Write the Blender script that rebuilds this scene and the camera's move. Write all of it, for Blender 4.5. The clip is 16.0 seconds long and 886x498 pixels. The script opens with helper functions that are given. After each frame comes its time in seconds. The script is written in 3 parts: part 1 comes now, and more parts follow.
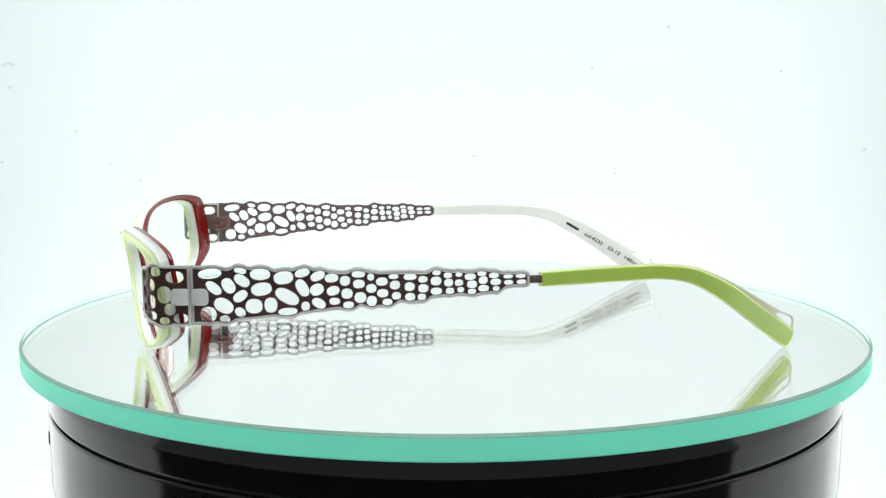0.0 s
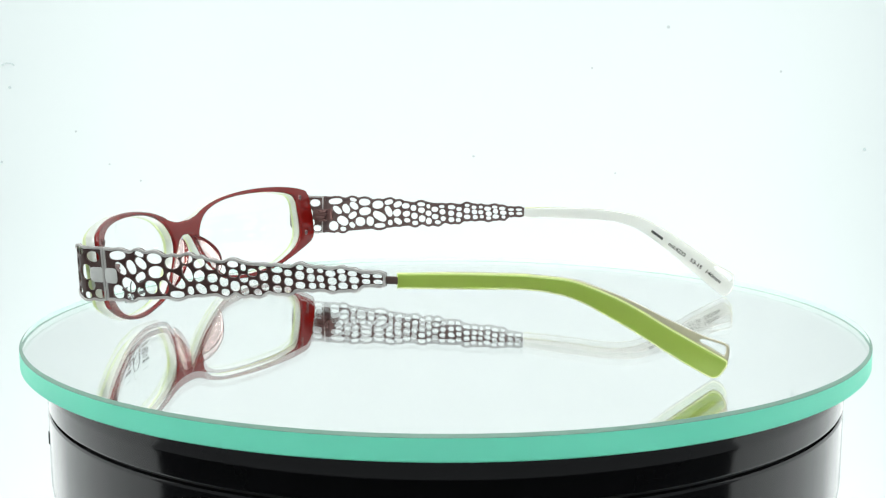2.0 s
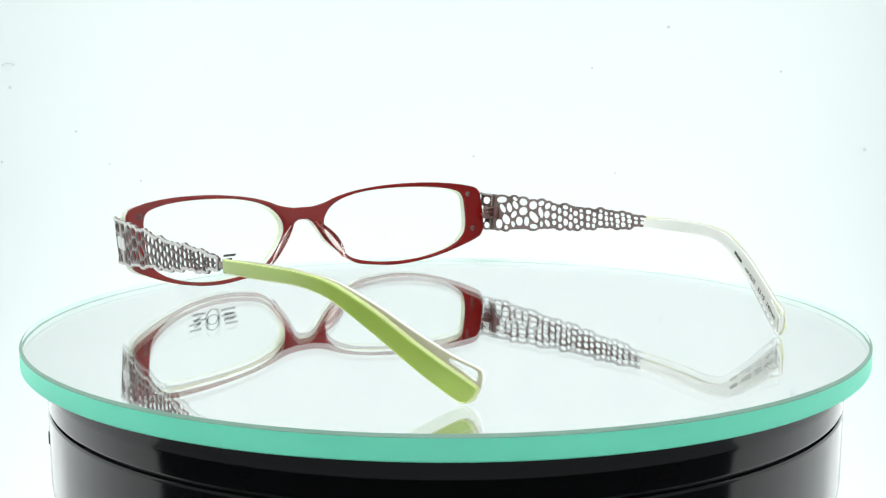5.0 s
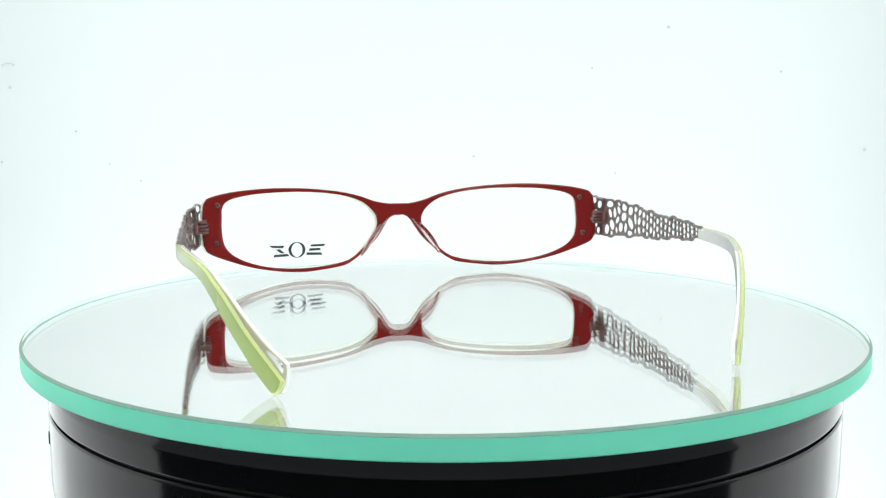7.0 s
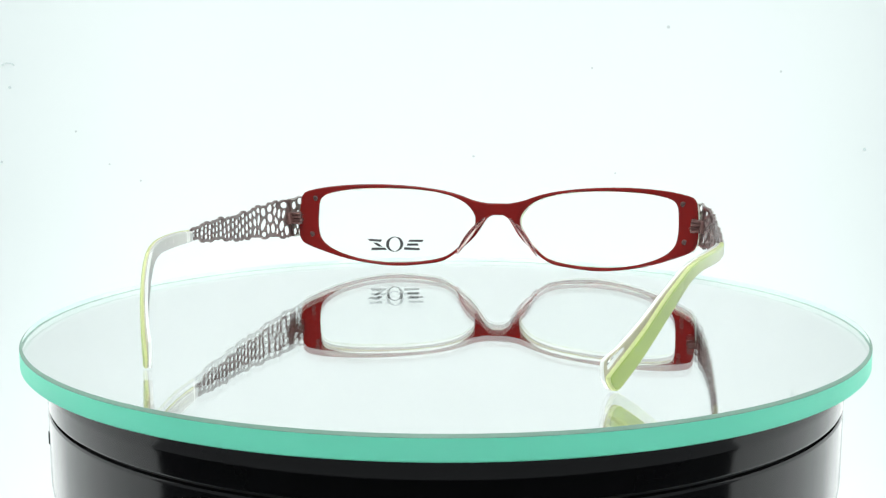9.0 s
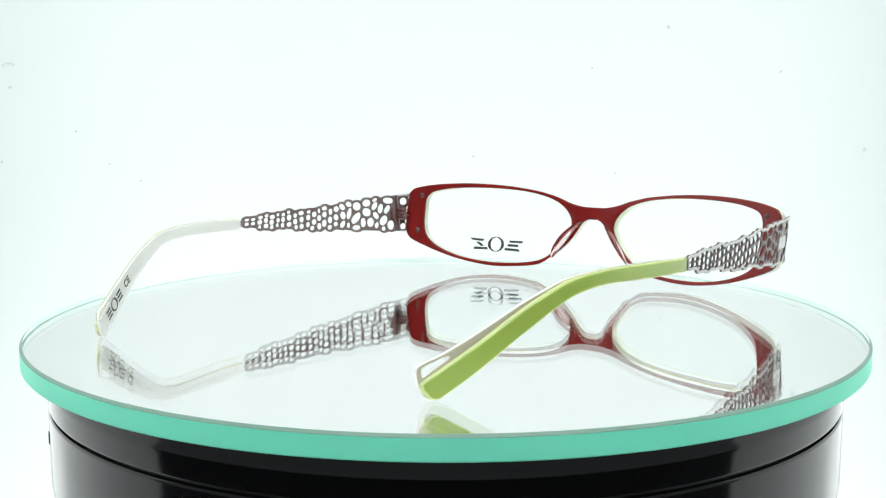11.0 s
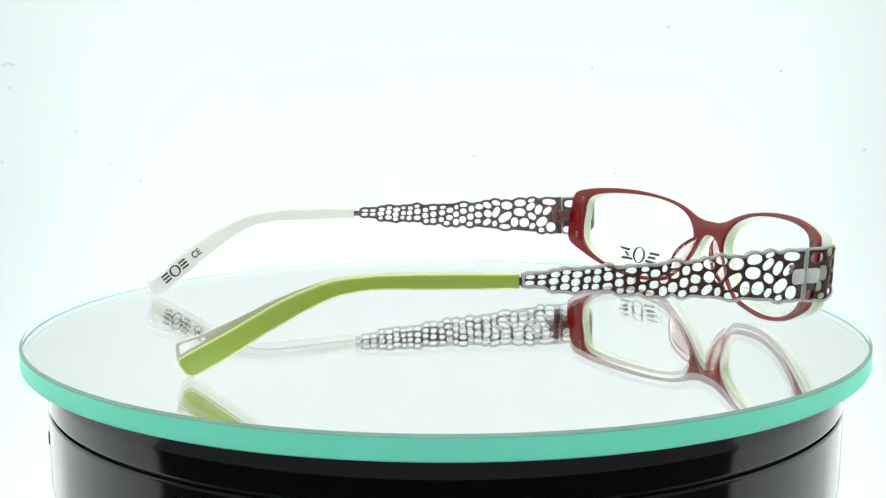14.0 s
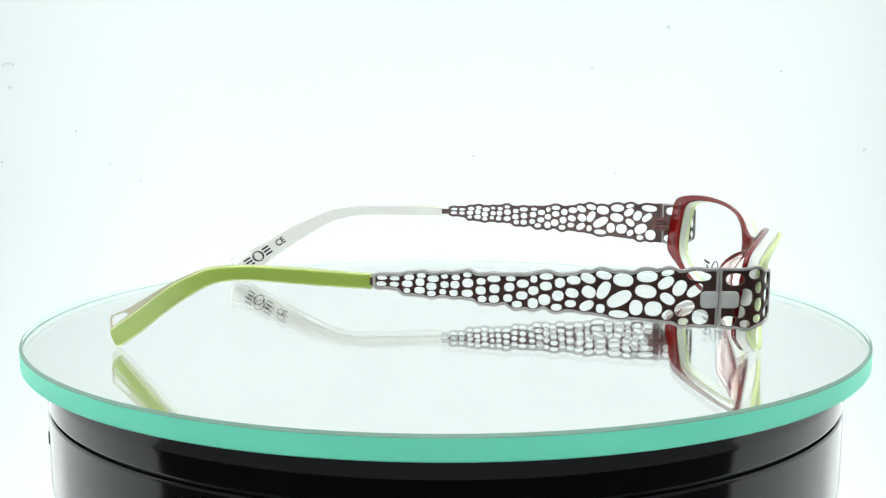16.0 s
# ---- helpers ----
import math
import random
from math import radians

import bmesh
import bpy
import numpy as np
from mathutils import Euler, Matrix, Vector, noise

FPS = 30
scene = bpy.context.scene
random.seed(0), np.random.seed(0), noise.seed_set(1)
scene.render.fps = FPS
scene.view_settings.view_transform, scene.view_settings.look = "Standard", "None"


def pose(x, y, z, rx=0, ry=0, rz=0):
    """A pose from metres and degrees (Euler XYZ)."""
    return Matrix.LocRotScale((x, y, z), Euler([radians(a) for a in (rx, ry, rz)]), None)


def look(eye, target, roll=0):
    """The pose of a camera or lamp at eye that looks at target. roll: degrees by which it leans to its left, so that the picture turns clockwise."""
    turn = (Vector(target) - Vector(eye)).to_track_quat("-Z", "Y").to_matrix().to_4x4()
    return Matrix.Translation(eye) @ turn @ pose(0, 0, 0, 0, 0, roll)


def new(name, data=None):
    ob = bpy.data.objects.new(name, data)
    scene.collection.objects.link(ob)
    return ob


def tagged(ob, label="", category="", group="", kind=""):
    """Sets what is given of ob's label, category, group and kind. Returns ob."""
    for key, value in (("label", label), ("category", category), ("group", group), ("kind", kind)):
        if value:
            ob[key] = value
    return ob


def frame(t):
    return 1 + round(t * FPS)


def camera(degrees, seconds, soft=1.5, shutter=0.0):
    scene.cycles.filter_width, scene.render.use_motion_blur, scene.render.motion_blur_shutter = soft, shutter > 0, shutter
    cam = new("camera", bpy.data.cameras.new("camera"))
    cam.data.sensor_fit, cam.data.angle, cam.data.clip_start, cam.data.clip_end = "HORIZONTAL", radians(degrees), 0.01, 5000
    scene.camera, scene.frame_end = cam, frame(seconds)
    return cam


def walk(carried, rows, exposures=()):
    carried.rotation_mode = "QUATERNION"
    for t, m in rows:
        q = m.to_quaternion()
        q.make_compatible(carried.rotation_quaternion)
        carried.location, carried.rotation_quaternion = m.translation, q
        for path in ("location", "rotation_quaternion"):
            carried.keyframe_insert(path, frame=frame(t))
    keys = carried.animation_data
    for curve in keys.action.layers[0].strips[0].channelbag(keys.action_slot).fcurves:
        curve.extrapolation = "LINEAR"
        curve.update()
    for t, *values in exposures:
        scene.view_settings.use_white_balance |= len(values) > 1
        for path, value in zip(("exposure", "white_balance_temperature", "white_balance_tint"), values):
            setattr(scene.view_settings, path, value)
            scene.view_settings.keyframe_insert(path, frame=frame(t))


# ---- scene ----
# A pair of spectacles turns on a mirror-backed glass disc in a white light tent.
# Lengths in the tables are millimetres; MM turns them into metres.
MM = 0.001
EYE = (0.0, -0.304, 0.0601)
AIM = (-0.00227, 0.68674, -0.07565)
SPIN = -12.202          # degrees a second, about the z axis
DISC_R, DISC_T = 111.5, 5.28

cam = camera(43.635, 16.0, soft=1.3)
walk(cam, [(0, look(EYE, AIM)), (16, look(EYE, AIM))])

# ---- world and light ----
world = bpy.data.worlds.new("room")
scene.world = world
world.use_nodes = True
world.node_tree.nodes["Background"].inputs["Color"].default_value = (0.9, 0.97, 1.0, 1)
world.node_tree.nodes["Background"].inputs["Strength"].default_value = 0.5
scene.view_settings.exposure = 0.0


def fill_light(name, eye, target, sx, sy, watts):
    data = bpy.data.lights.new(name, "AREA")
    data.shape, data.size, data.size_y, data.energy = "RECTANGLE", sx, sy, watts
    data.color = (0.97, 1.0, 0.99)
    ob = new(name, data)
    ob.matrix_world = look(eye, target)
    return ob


# unseen lights, added to brighten the backdrop, the near faces and the top edges
fill_light("backdrop_fill", (0.0, 0.20, -0.215), (0, 0.56, -0.02), 0.7, 0.06, 1.0)
fill_light("front_fill", (0.0, -0.36, 0.82), (0, 0, 0.02), 0.6, 0.35, 9.5)
fill_light("top_fill", (0.0, 0.02, 0.60), (0, 0.02, 0), 0.5, 0.25, 1.8)


# ---- materials ----
def material(name):
    m = bpy.data.materials.new(name)
    m.use_nodes = True
    nt = m.node_tree
    return m, nt, nt.nodes["Principled BSDF"], nt.nodes["Material Output"]


def grain(nt, scale, lo, hi, detail=4.0):
    """Noise in object space, mapped to lo..hi."""
    tc = nt.nodes.new("ShaderNodeTexCoord")
    n = nt.nodes.new("ShaderNodeTexNoise")
    n.inputs["Scale"].default_value, n.inputs["Detail"].default_value = scale, detail
    r = nt.nodes.new("ShaderNodeMapRange")
    r.inputs["To Min"].default_value, r.inputs["To Max"].default_value = lo, hi
    nt.links.new(tc.outputs["Object"], n.inputs["Vector"])
    nt.links.new(n.outputs["Fac"], r.inputs["Value"])
    return r.outputs["Result"]


def bump(nt, bsdf, scale, strength, distance):
    b = nt.nodes.new("ShaderNodeBump")
    b.inputs["Strength"].default_value, b.inputs["Distance"].default_value = strength, distance
    nt.links.new(grain(nt, scale, 0, 1), b.inputs["Height"])
    nt.links.new(b.outputs["Normal"], bsdf.inputs["Normal"])


def two_tone(nt, bsdf, a, b, scale):
    mix = nt.nodes.new("ShaderNodeMix")
    mix.data_type = "RGBA"
    mix.inputs["A"].default_value, mix.inputs["B"].default_value = (*a, 1), (*b, 1)
    nt.links.new(grain(nt, scale, 0, 1), mix.inputs["Factor"])
    nt.links.new(mix.outputs["Result"], bsdf.inputs["Base Color"])
    return mix.outputs["Result"]


def solid(name, a, b, rough, metal=0.0, coat=0.0, scale=300, relief=0.0):
    m, nt, p, out = material(name)
    two_tone(nt, p, a, b, scale)
    p.inputs["Metallic"].default_value = metal
    p.inputs["Coat Weight"].default_value = coat
    p.inputs["Coat Roughness"].default_value = 0.06
    nt.links.new(grain(nt, scale * 2.3, rough * 0.75, rough * 1.25), p.inputs["Roughness"])
    if relief:
        bump(nt, p, scale * 4, relief, 0.00005)
    return m


def acetate(name, a, b, rough, through_light, scale=160):
    """Polished cellulose acetate: a glossy body that lets some light through."""
    m, nt, p, out = material(name)
    colour = two_tone(nt, p, a, b, scale)
    nt.links.new(grain(nt, 500, rough * 0.7, rough * 1.3), p.inputs["Roughness"])
    p.inputs["Coat Weight"].default_value = 0.25
    p.inputs["Coat Roughness"].default_value = 0.05
    t = nt.nodes.new("ShaderNodeBsdfTranslucent")
    nt.links.new(colour, t.inputs["Color"])
    mix = nt.nodes.new("ShaderNodeMixShader")
    mix.inputs["Fac"].default_value = through_light
    nt.links.new(p.outputs["BSDF"], mix.inputs[1])
    nt.links.new(t.outputs["BSDF"], mix.inputs[2])
    nt.links.new(mix.outputs["Shader"], out.inputs["Surface"])
    return m


def clear_glass(name, tint, rough=0.0, ior=1.5):
    m, nt, p, out = material(name)
    g = nt.nodes.new("ShaderNodeBsdfGlass")
    g.inputs["Color"].default_value = (*tint, 1)
    g.inputs["Roughness"].default_value, g.inputs["IOR"].default_value = rough, ior
    nt.links.new(g.outputs["BSDF"], out.inputs["Surface"])
    return m


def thin_lens(name):
    """A demo lens: clear, with a weak gloss."""
    m, nt, p, out = material(name)
    t = nt.nodes.new("ShaderNodeBsdfTransparent")
    t.inputs["Color"].default_value = (0.985, 0.995, 0.99, 1)
    g = nt.nodes.new("ShaderNodeBsdfGlossy")
    g.inputs["Roughness"].default_value = 0.02
    fr = nt.nodes.new("ShaderNodeFresnel")
    fr.inputs["IOR"].default_value = 1.3
    mix = nt.nodes.new("ShaderNodeMixShader")
    cut = nt.nodes.new("ShaderNodeMath")
    cut.operation = "MULTIPLY"
    cut.inputs[1].default_value = 0.04
    nt.links.new(fr.outputs["Fac"], cut.inputs[0])
    nt.links.new(cut.outputs["Value"], mix.inputs["Fac"])
    nt.links.new(t.outputs["BSDF"], mix.inputs[1])
    nt.links.new(g.outputs["BSDF"], mix.inputs[2])
    nt.links.new(mix.outputs["Shader"], out.inputs["Surface"])
    return m


def glow_cloth(name, colour, glow, albedo):
    """White cloth whose own glow stands in for studio light passing through it."""
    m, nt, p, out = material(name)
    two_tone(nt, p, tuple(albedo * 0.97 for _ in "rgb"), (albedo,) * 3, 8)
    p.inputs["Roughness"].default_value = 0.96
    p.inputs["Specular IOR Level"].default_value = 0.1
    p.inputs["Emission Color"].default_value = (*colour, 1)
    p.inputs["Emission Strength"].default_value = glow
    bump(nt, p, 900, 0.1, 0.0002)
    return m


ENAMEL = solid("brown_enamel", (0.030, 0.014, 0.012), (0.050, 0.024, 0.021), 0.36, 0.15, 0.0, 500, 0.2)
ENAMEL.node_tree.nodes["Principled BSDF"].inputs["Specular IOR Level"].default_value = 0.3
BROWN = solid("brown_metal", (0.052, 0.028, 0.024), (0.08, 0.045, 0.04), 0.38, 0.3, 0.8, 500, 0.05)
BROWN.node_tree.nodes["Principled BSDF"].inputs["Coat Roughness"].default_value = 0.22
SILVER = solid("satin_silver", (0.33, 0.325, 0.31), (0.42, 0.415, 0.40), 0.42, 0.45, 0.0, 700, 0.2)
TAB = solid("matte_silver", (0.43, 0.44, 0.425), (0.49, 0.50, 0.485), 0.5, 0.3, 0.0, 700, 0.2)
HINGE = solid("hinge_metal", (0.09, 0.044, 0.039), (0.135, 0.066, 0.06), 0.25, 0.3, 0.1, 600, 0.2)
SCREW = solid("screw_metal", (0.06, 0.03, 0.027), (0.10, 0.055, 0.05), 0.4, 0.4, 0.0, 900)
RED = acetate("red_acetate", (0.112, 0.0035, 0.0025), (0.145, 0.005, 0.0035), 0.12, 0.16)
RED.node_tree.nodes["Principled BSDF"].inputs["Specular IOR Level"].default_value = 0.3
RED.node_tree.nodes["Principled BSDF"].inputs["Coat Weight"].default_value = 0.0
WHITE = acetate("white_acetate", (0.84, 0.86, 0.855), (0.88, 0.895, 0.89), 0.25, 0.5)
LIME_EDGE = acetate("pale_lime_acetate", (0.82, 0.87, 0.66), (0.62, 0.76, 0.30), 0.25, 0.5, 70)
LIME_GLOW = acetate("edge_glow_acetate", (0.78, 0.86, 0.42), (0.84, 0.90, 0.52), 0.2, 0.4)
GREEN = acetate("lime_acetate", (0.33, 0.46, 0.075), (0.39, 0.52, 0.10), 0.2, 0.30, 90)
GREEN.node_tree.nodes["Principled BSDF"].inputs["Coat Weight"].default_value = 1.0
GREEN.node_tree.nodes["Principled BSDF"].inputs["Coat Roughness"].default_value = 0.28


def let_through(m, tint, share, rough):
    """Thin acetate passes some of the light behind it, softly scattered."""
    nt = m.node_tree
    end = nt.nodes["Material Output"].inputs["Surface"]
    soft = nt.nodes.new("ShaderNodeBsdfRefraction")
    soft.inputs["Color"].default_value = (*tint, 1)
    soft.inputs["Roughness"].default_value, soft.inputs["IOR"].default_value = rough, 1.08
    mix = nt.nodes.new("ShaderNodeMixShader")
    mix.inputs["Fac"].default_value = share
    nt.links.new(end.links[0].from_socket, mix.inputs[1])
    nt.links.new(soft.outputs["BSDF"], mix.inputs[2])
    nt.links.new(mix.outputs["Shader"], end)


let_through(WHITE, (0.97, 0.985, 0.965), 0.42, 0.6)
let_through(GREEN, (0.80, 0.92, 0.42), 0.12, 0.6)
let_through(LIME_GLOW, (0.92, 0.97, 0.62), 0.35, 0.6)
let_through(LIME_EDGE, (0.95, 0.97, 0.80), 0.35, 0.6)
PAD = acetate("clear_red_acetate", (0.42, 0.05, 0.05), (0.52, 0.09, 0.085), 0.06, 0.4)
pt = PAD.node_tree
clear = pt.nodes.new("ShaderNodeBsdfGlass")
clear.inputs["Color"].default_value = (0.985, 0.915, 0.905, 1)
clear.inputs["Roughness"].default_value, clear.inputs["IOR"].default_value = 0.0, 1.40
blend = pt.nodes.new("ShaderNodeMixShader")
blend.inputs["Fac"].default_value = 0.9
pt.links.new(pt.nodes["Material Output"].inputs["Surface"].links[0].from_socket, blend.inputs[1])
pt.links.new(clear.outputs["BSDF"], blend.inputs[2])
pt.links.new(blend.outputs["Shader"], pt.nodes["Material Output"].inputs["Surface"])
LENS = thin_lens("lens_plastic")
TAN = acetate("tan_core", (0.52, 0.50, 0.37), (0.60, 0.57, 0.44), 0.35, 0.4)
PRINT = solid("black_print", (0.010, 0.012, 0.012), (0.016, 0.018, 0.018), 0.5)
GLASS = clear_glass("clear_float_glass", (0.997, 1.0, 0.998))
EDGE = acetate("ground_green_edge", (0.19, 0.74, 0.55), (0.23, 0.79, 0.60), 0.45, 0.34, 40)
EDGE.node_tree.nodes["Principled BSDF"].inputs["Coat Weight"].default_value = 0.0
EDGE.node_tree.nodes["Principled BSDF"].inputs["Specular IOR Level"].default_value = 0.2
PALE_RIM = acetate("pale_rim_shell", (0.88, 0.92, 0.91), (0.92, 0.95, 0.945), 0.6, 0.5, 40)
CHAMFER = acetate("ground_chamfer", (0.12, 0.21, 0.17), (0.17, 0.27, 0.22), 0.5, 0.35, 40)
CHAMFER.node_tree.nodes["Principled BSDF"].inputs["Coat Weight"].default_value = 0.0
CHAMFER.node_tree.nodes["Principled BSDF"].inputs["Specular IOR Level"].default_value = 0.15
DRUM = solid("black_gloss_plastic", (0.006, 0.006, 0.0065), (0.010, 0.010, 0.011), 0.10, 0.0, 0.0, 120, 0.02)
DRUM.node_tree.nodes["Principled BSDF"].inputs["Specular IOR Level"].default_value = 0.26
GROOVE = solid("black_matt_plastic", (0.004, 0.004, 0.004), (0.006, 0.006, 0.006), 0.6)
# emission here replaces lamps behind the paper, the walls and the unseen roof
CLOTH = glow_cloth("backdrop_paper", (0.69, 1.0, 0.98), 0.22, 0.465)
SIDE = glow_cloth("tent_cloth", (0.94, 1.0, 0.99), 1.16, 0.45)
ROOF = glow_cloth("roof_cloth", (0.93, 1.0, 0.99), 0.6, 0.5)
CARD = solid("white_card", (0.70, 0.71, 0.70), (0.76, 0.77, 0.76), 0.7, scale=60)
DUST = solid("grey_dust", (0.36, 0.42, 0.42), (0.46, 0.52, 0.52), 0.9)
DARK_PLANE = solid("dark_plane", (0.008, 0.008, 0.009), (0.012, 0.012, 0.013), 0.9, scale=20)
DARK_PLANE.node_tree.nodes["Principled BSDF"].inputs["Specular IOR Level"].default_value = 0.02

mirror, nt, p, out = material("silvered_back")
gl = nt.nodes.new("ShaderNodeBsdfGlossy")
gl.inputs["Color"].default_value = (0.99, 0.985, 0.98, 1)
gl.inputs["Roughness"].default_value = 0.0
nt.links.new(gl.outputs["BSDF"], out.inputs["Surface"])
MIRROR = mirror


# ---- building tools ----
def finish(me, mats, angle=40):
    for m in mats if isinstance(mats, (list, tuple)) else [mats]:
        me.materials.append(m)
    me.polygons.foreach_set("use_smooth", [True] * len(me.polygons))
    me.set_sharp_from_angle(angle=radians(angle))
    me.update()


def part(name, me, mat, parent=None, label="", angle=40, recalc=True):
    """Link a mesh (or bmesh) as one object under its thing or part."""
    if isinstance(me, bmesh.types.BMesh):
        bm, me = me, bpy.data.meshes.new(name)
        if recalc:
            bmesh.ops.recalc_face_normals(bm, faces=bm.faces)
        bm.to_mesh(me)
        bm.free()
    finish(me, mat, angle)
    me.name = name
    ob = new(name, me)
    ob.parent = parent
    return tagged(ob, label)


def area2(pts):
    return sum(a[0] * b[1] - b[0] * a[1] for a, b in zip(pts, pts[1:] + pts[:1]))


def turned(pts, ccw=True):
    pts = list(pts)
    return pts if (area2(pts) > 0) == ccw else pts[::-1]


def plate(outer, holes, half, bevel, place, res=1, cuts=()):
    """A flat plate with holes and rounded rims, carried into space by place(u, v, w)."""
    cu = bpy.data.curves.new("outline", "CURVE")
    cu.dimensions, cu.fill_mode = "2D", "BOTH"
    for k, pts in enumerate([outer] + list(holes)):
        pts = turned(pts, k == 0)
        sp = cu.splines.new("POLY")
        sp.points.add(len(pts) - 1)
        for q, (x, y) in zip(sp.points, pts):
            q.co = (x, y, 0, 1)
        sp.use_cyclic_u = True
    cu.extrude, cu.bevel_depth, cu.bevel_resolution, cu.offset = half - bevel, bevel, res, -bevel
    ob = bpy.data.objects.new("outline", cu)
    me = bpy.data.meshes.new_from_object(ob)
    bpy.data.objects.remove(ob)
    bpy.data.curves.remove(cu)
    me.materials.clear()
    bm = bmesh.new()
    bm.from_mesh(me)
    bmesh.ops.remove_doubles(bm, verts=bm.verts, dist=0.001)
    for c in cuts:
        bmesh.ops.bisect_plane(bm, geom=bm.verts[:] + bm.edges[:] + bm.faces[:], dist=1e-4, plane_co=(c, 0, 0), plane_no=(1, 0, 0))
    for v in bm.verts:
        v.co = Vector(place(v.co.x, v.co.y, v.co.z)) * MM
    bmesh.ops.recalc_face_normals(bm, faces=bm.faces)
    bm.to_mesh(me)
    bm.free()
    return me


def oval(cx, cy, a, b, deg=0, n=20, power=2.25):
    g, out = radians(deg), []
    for i in range(n):
        t = 2 * math.pi * i / n
        c, s = math.cos(t), math.sin(t)
        u = a * math.copysign(abs(c) ** (2 / power), c)
        v = b * math.copysign(abs(s) ** (2 / power), s)
        out.append((cx + u * math.cos(g) - v * math.sin(g), cy + u * math.sin(g) + v * math.cos(g)))
    return out


def rounded(x0, y0, x1, y1, r, n=5):
    out = []
    for cx, cy, a in ((x1 - r, y1 - r, 0), (x0 + r, y1 - r, 90), (x0 + r, y0 + r, 180), (x1 - r, y0 + r, 270)):
        for i in range(n + 1):
            t = radians(a + 90 * i / n)
            out.append((cx + r * math.cos(t), cy + r * math.sin(t)))
    return out


def spline(pts, steps=4, closed=True):
    """Catmull-Rom through the points."""
    n, out = len(pts), []
    for i in range(n if closed else n - 1):
        if closed:
            a, b, c, d = (Vector(pts[(i + k) % n]) for k in (-1, 0, 1, 2))
        else:
            a, b, c, d = (Vector(pts[min(n - 1, max(0, i + k))]) for k in (-1, 0, 1, 2))
        for j in range(steps):
            t = j / steps
            q = 0.5 * ((2 * b) + (c - a) * t + (2 * a - 5 * b + 4 * c - d) * t * t + (3 * b - a - 3 * c + d) * t ** 3)
            out.append((q.x, q.y))
    if not closed:
        out.append(tuple(pts[-1]))
    return out


def box(bm, place, u0, u1, v0, v1, w0, w1, r=0.15):
    """A block with bevelled edges, in the same coordinates as plate()."""
    made = bmesh.ops.create_cube(bm, size=1.0)["verts"]
    for v in made:
        v.co = Vector(((u0 + u1) / 2 + v.co.x * (u1 - u0), (v0 + v1) / 2 + v.co.y * (v1 - v0), (w0 + w1) / 2 + v.co.z * (w1 - w0)))
    edges = list({e for v in made for e in v.link_edges})
    res = bmesh.ops.bevel(bm, geom=edges, offset=r, segments=2, affect="EDGES", profile=0.5)
    grown = set(res["verts"]) | {v for v in made if v.is_valid}
    for v in grown:
        v.co = Vector(place(v.co.x, v.co.y, v.co.z)) * MM


def lathe(profile, segments=192):
    """Profile of (radius, z) in mm, turned about the z axis."""
    bm = bmesh.new()
    rings = []
    for r, z in profile:
        if r < 1e-6:
            rings.append([bm.verts.new((0, 0, z * MM))])
        else:
            rings.append([bm.verts.new((r * MM * math.cos(2 * math.pi * i / segments), r * MM * math.sin(2 * math.pi * i / segments), z * MM)) for i in range(segments)])
    bands = []
    for a, b in zip(rings, rings[1:]):
        band = []
        for i in range(segments):
            j = (i + 1) % segments
            quad = [a[i % len(a)], a[j % len(a)], b[j % len(b)], b[i % len(b)]]
            quad = [v for k, v in enumerate(quad) if v not in quad[:k]]
            band.append(bm.faces.new(quad))
        bands.append(band)
    return bm, bands


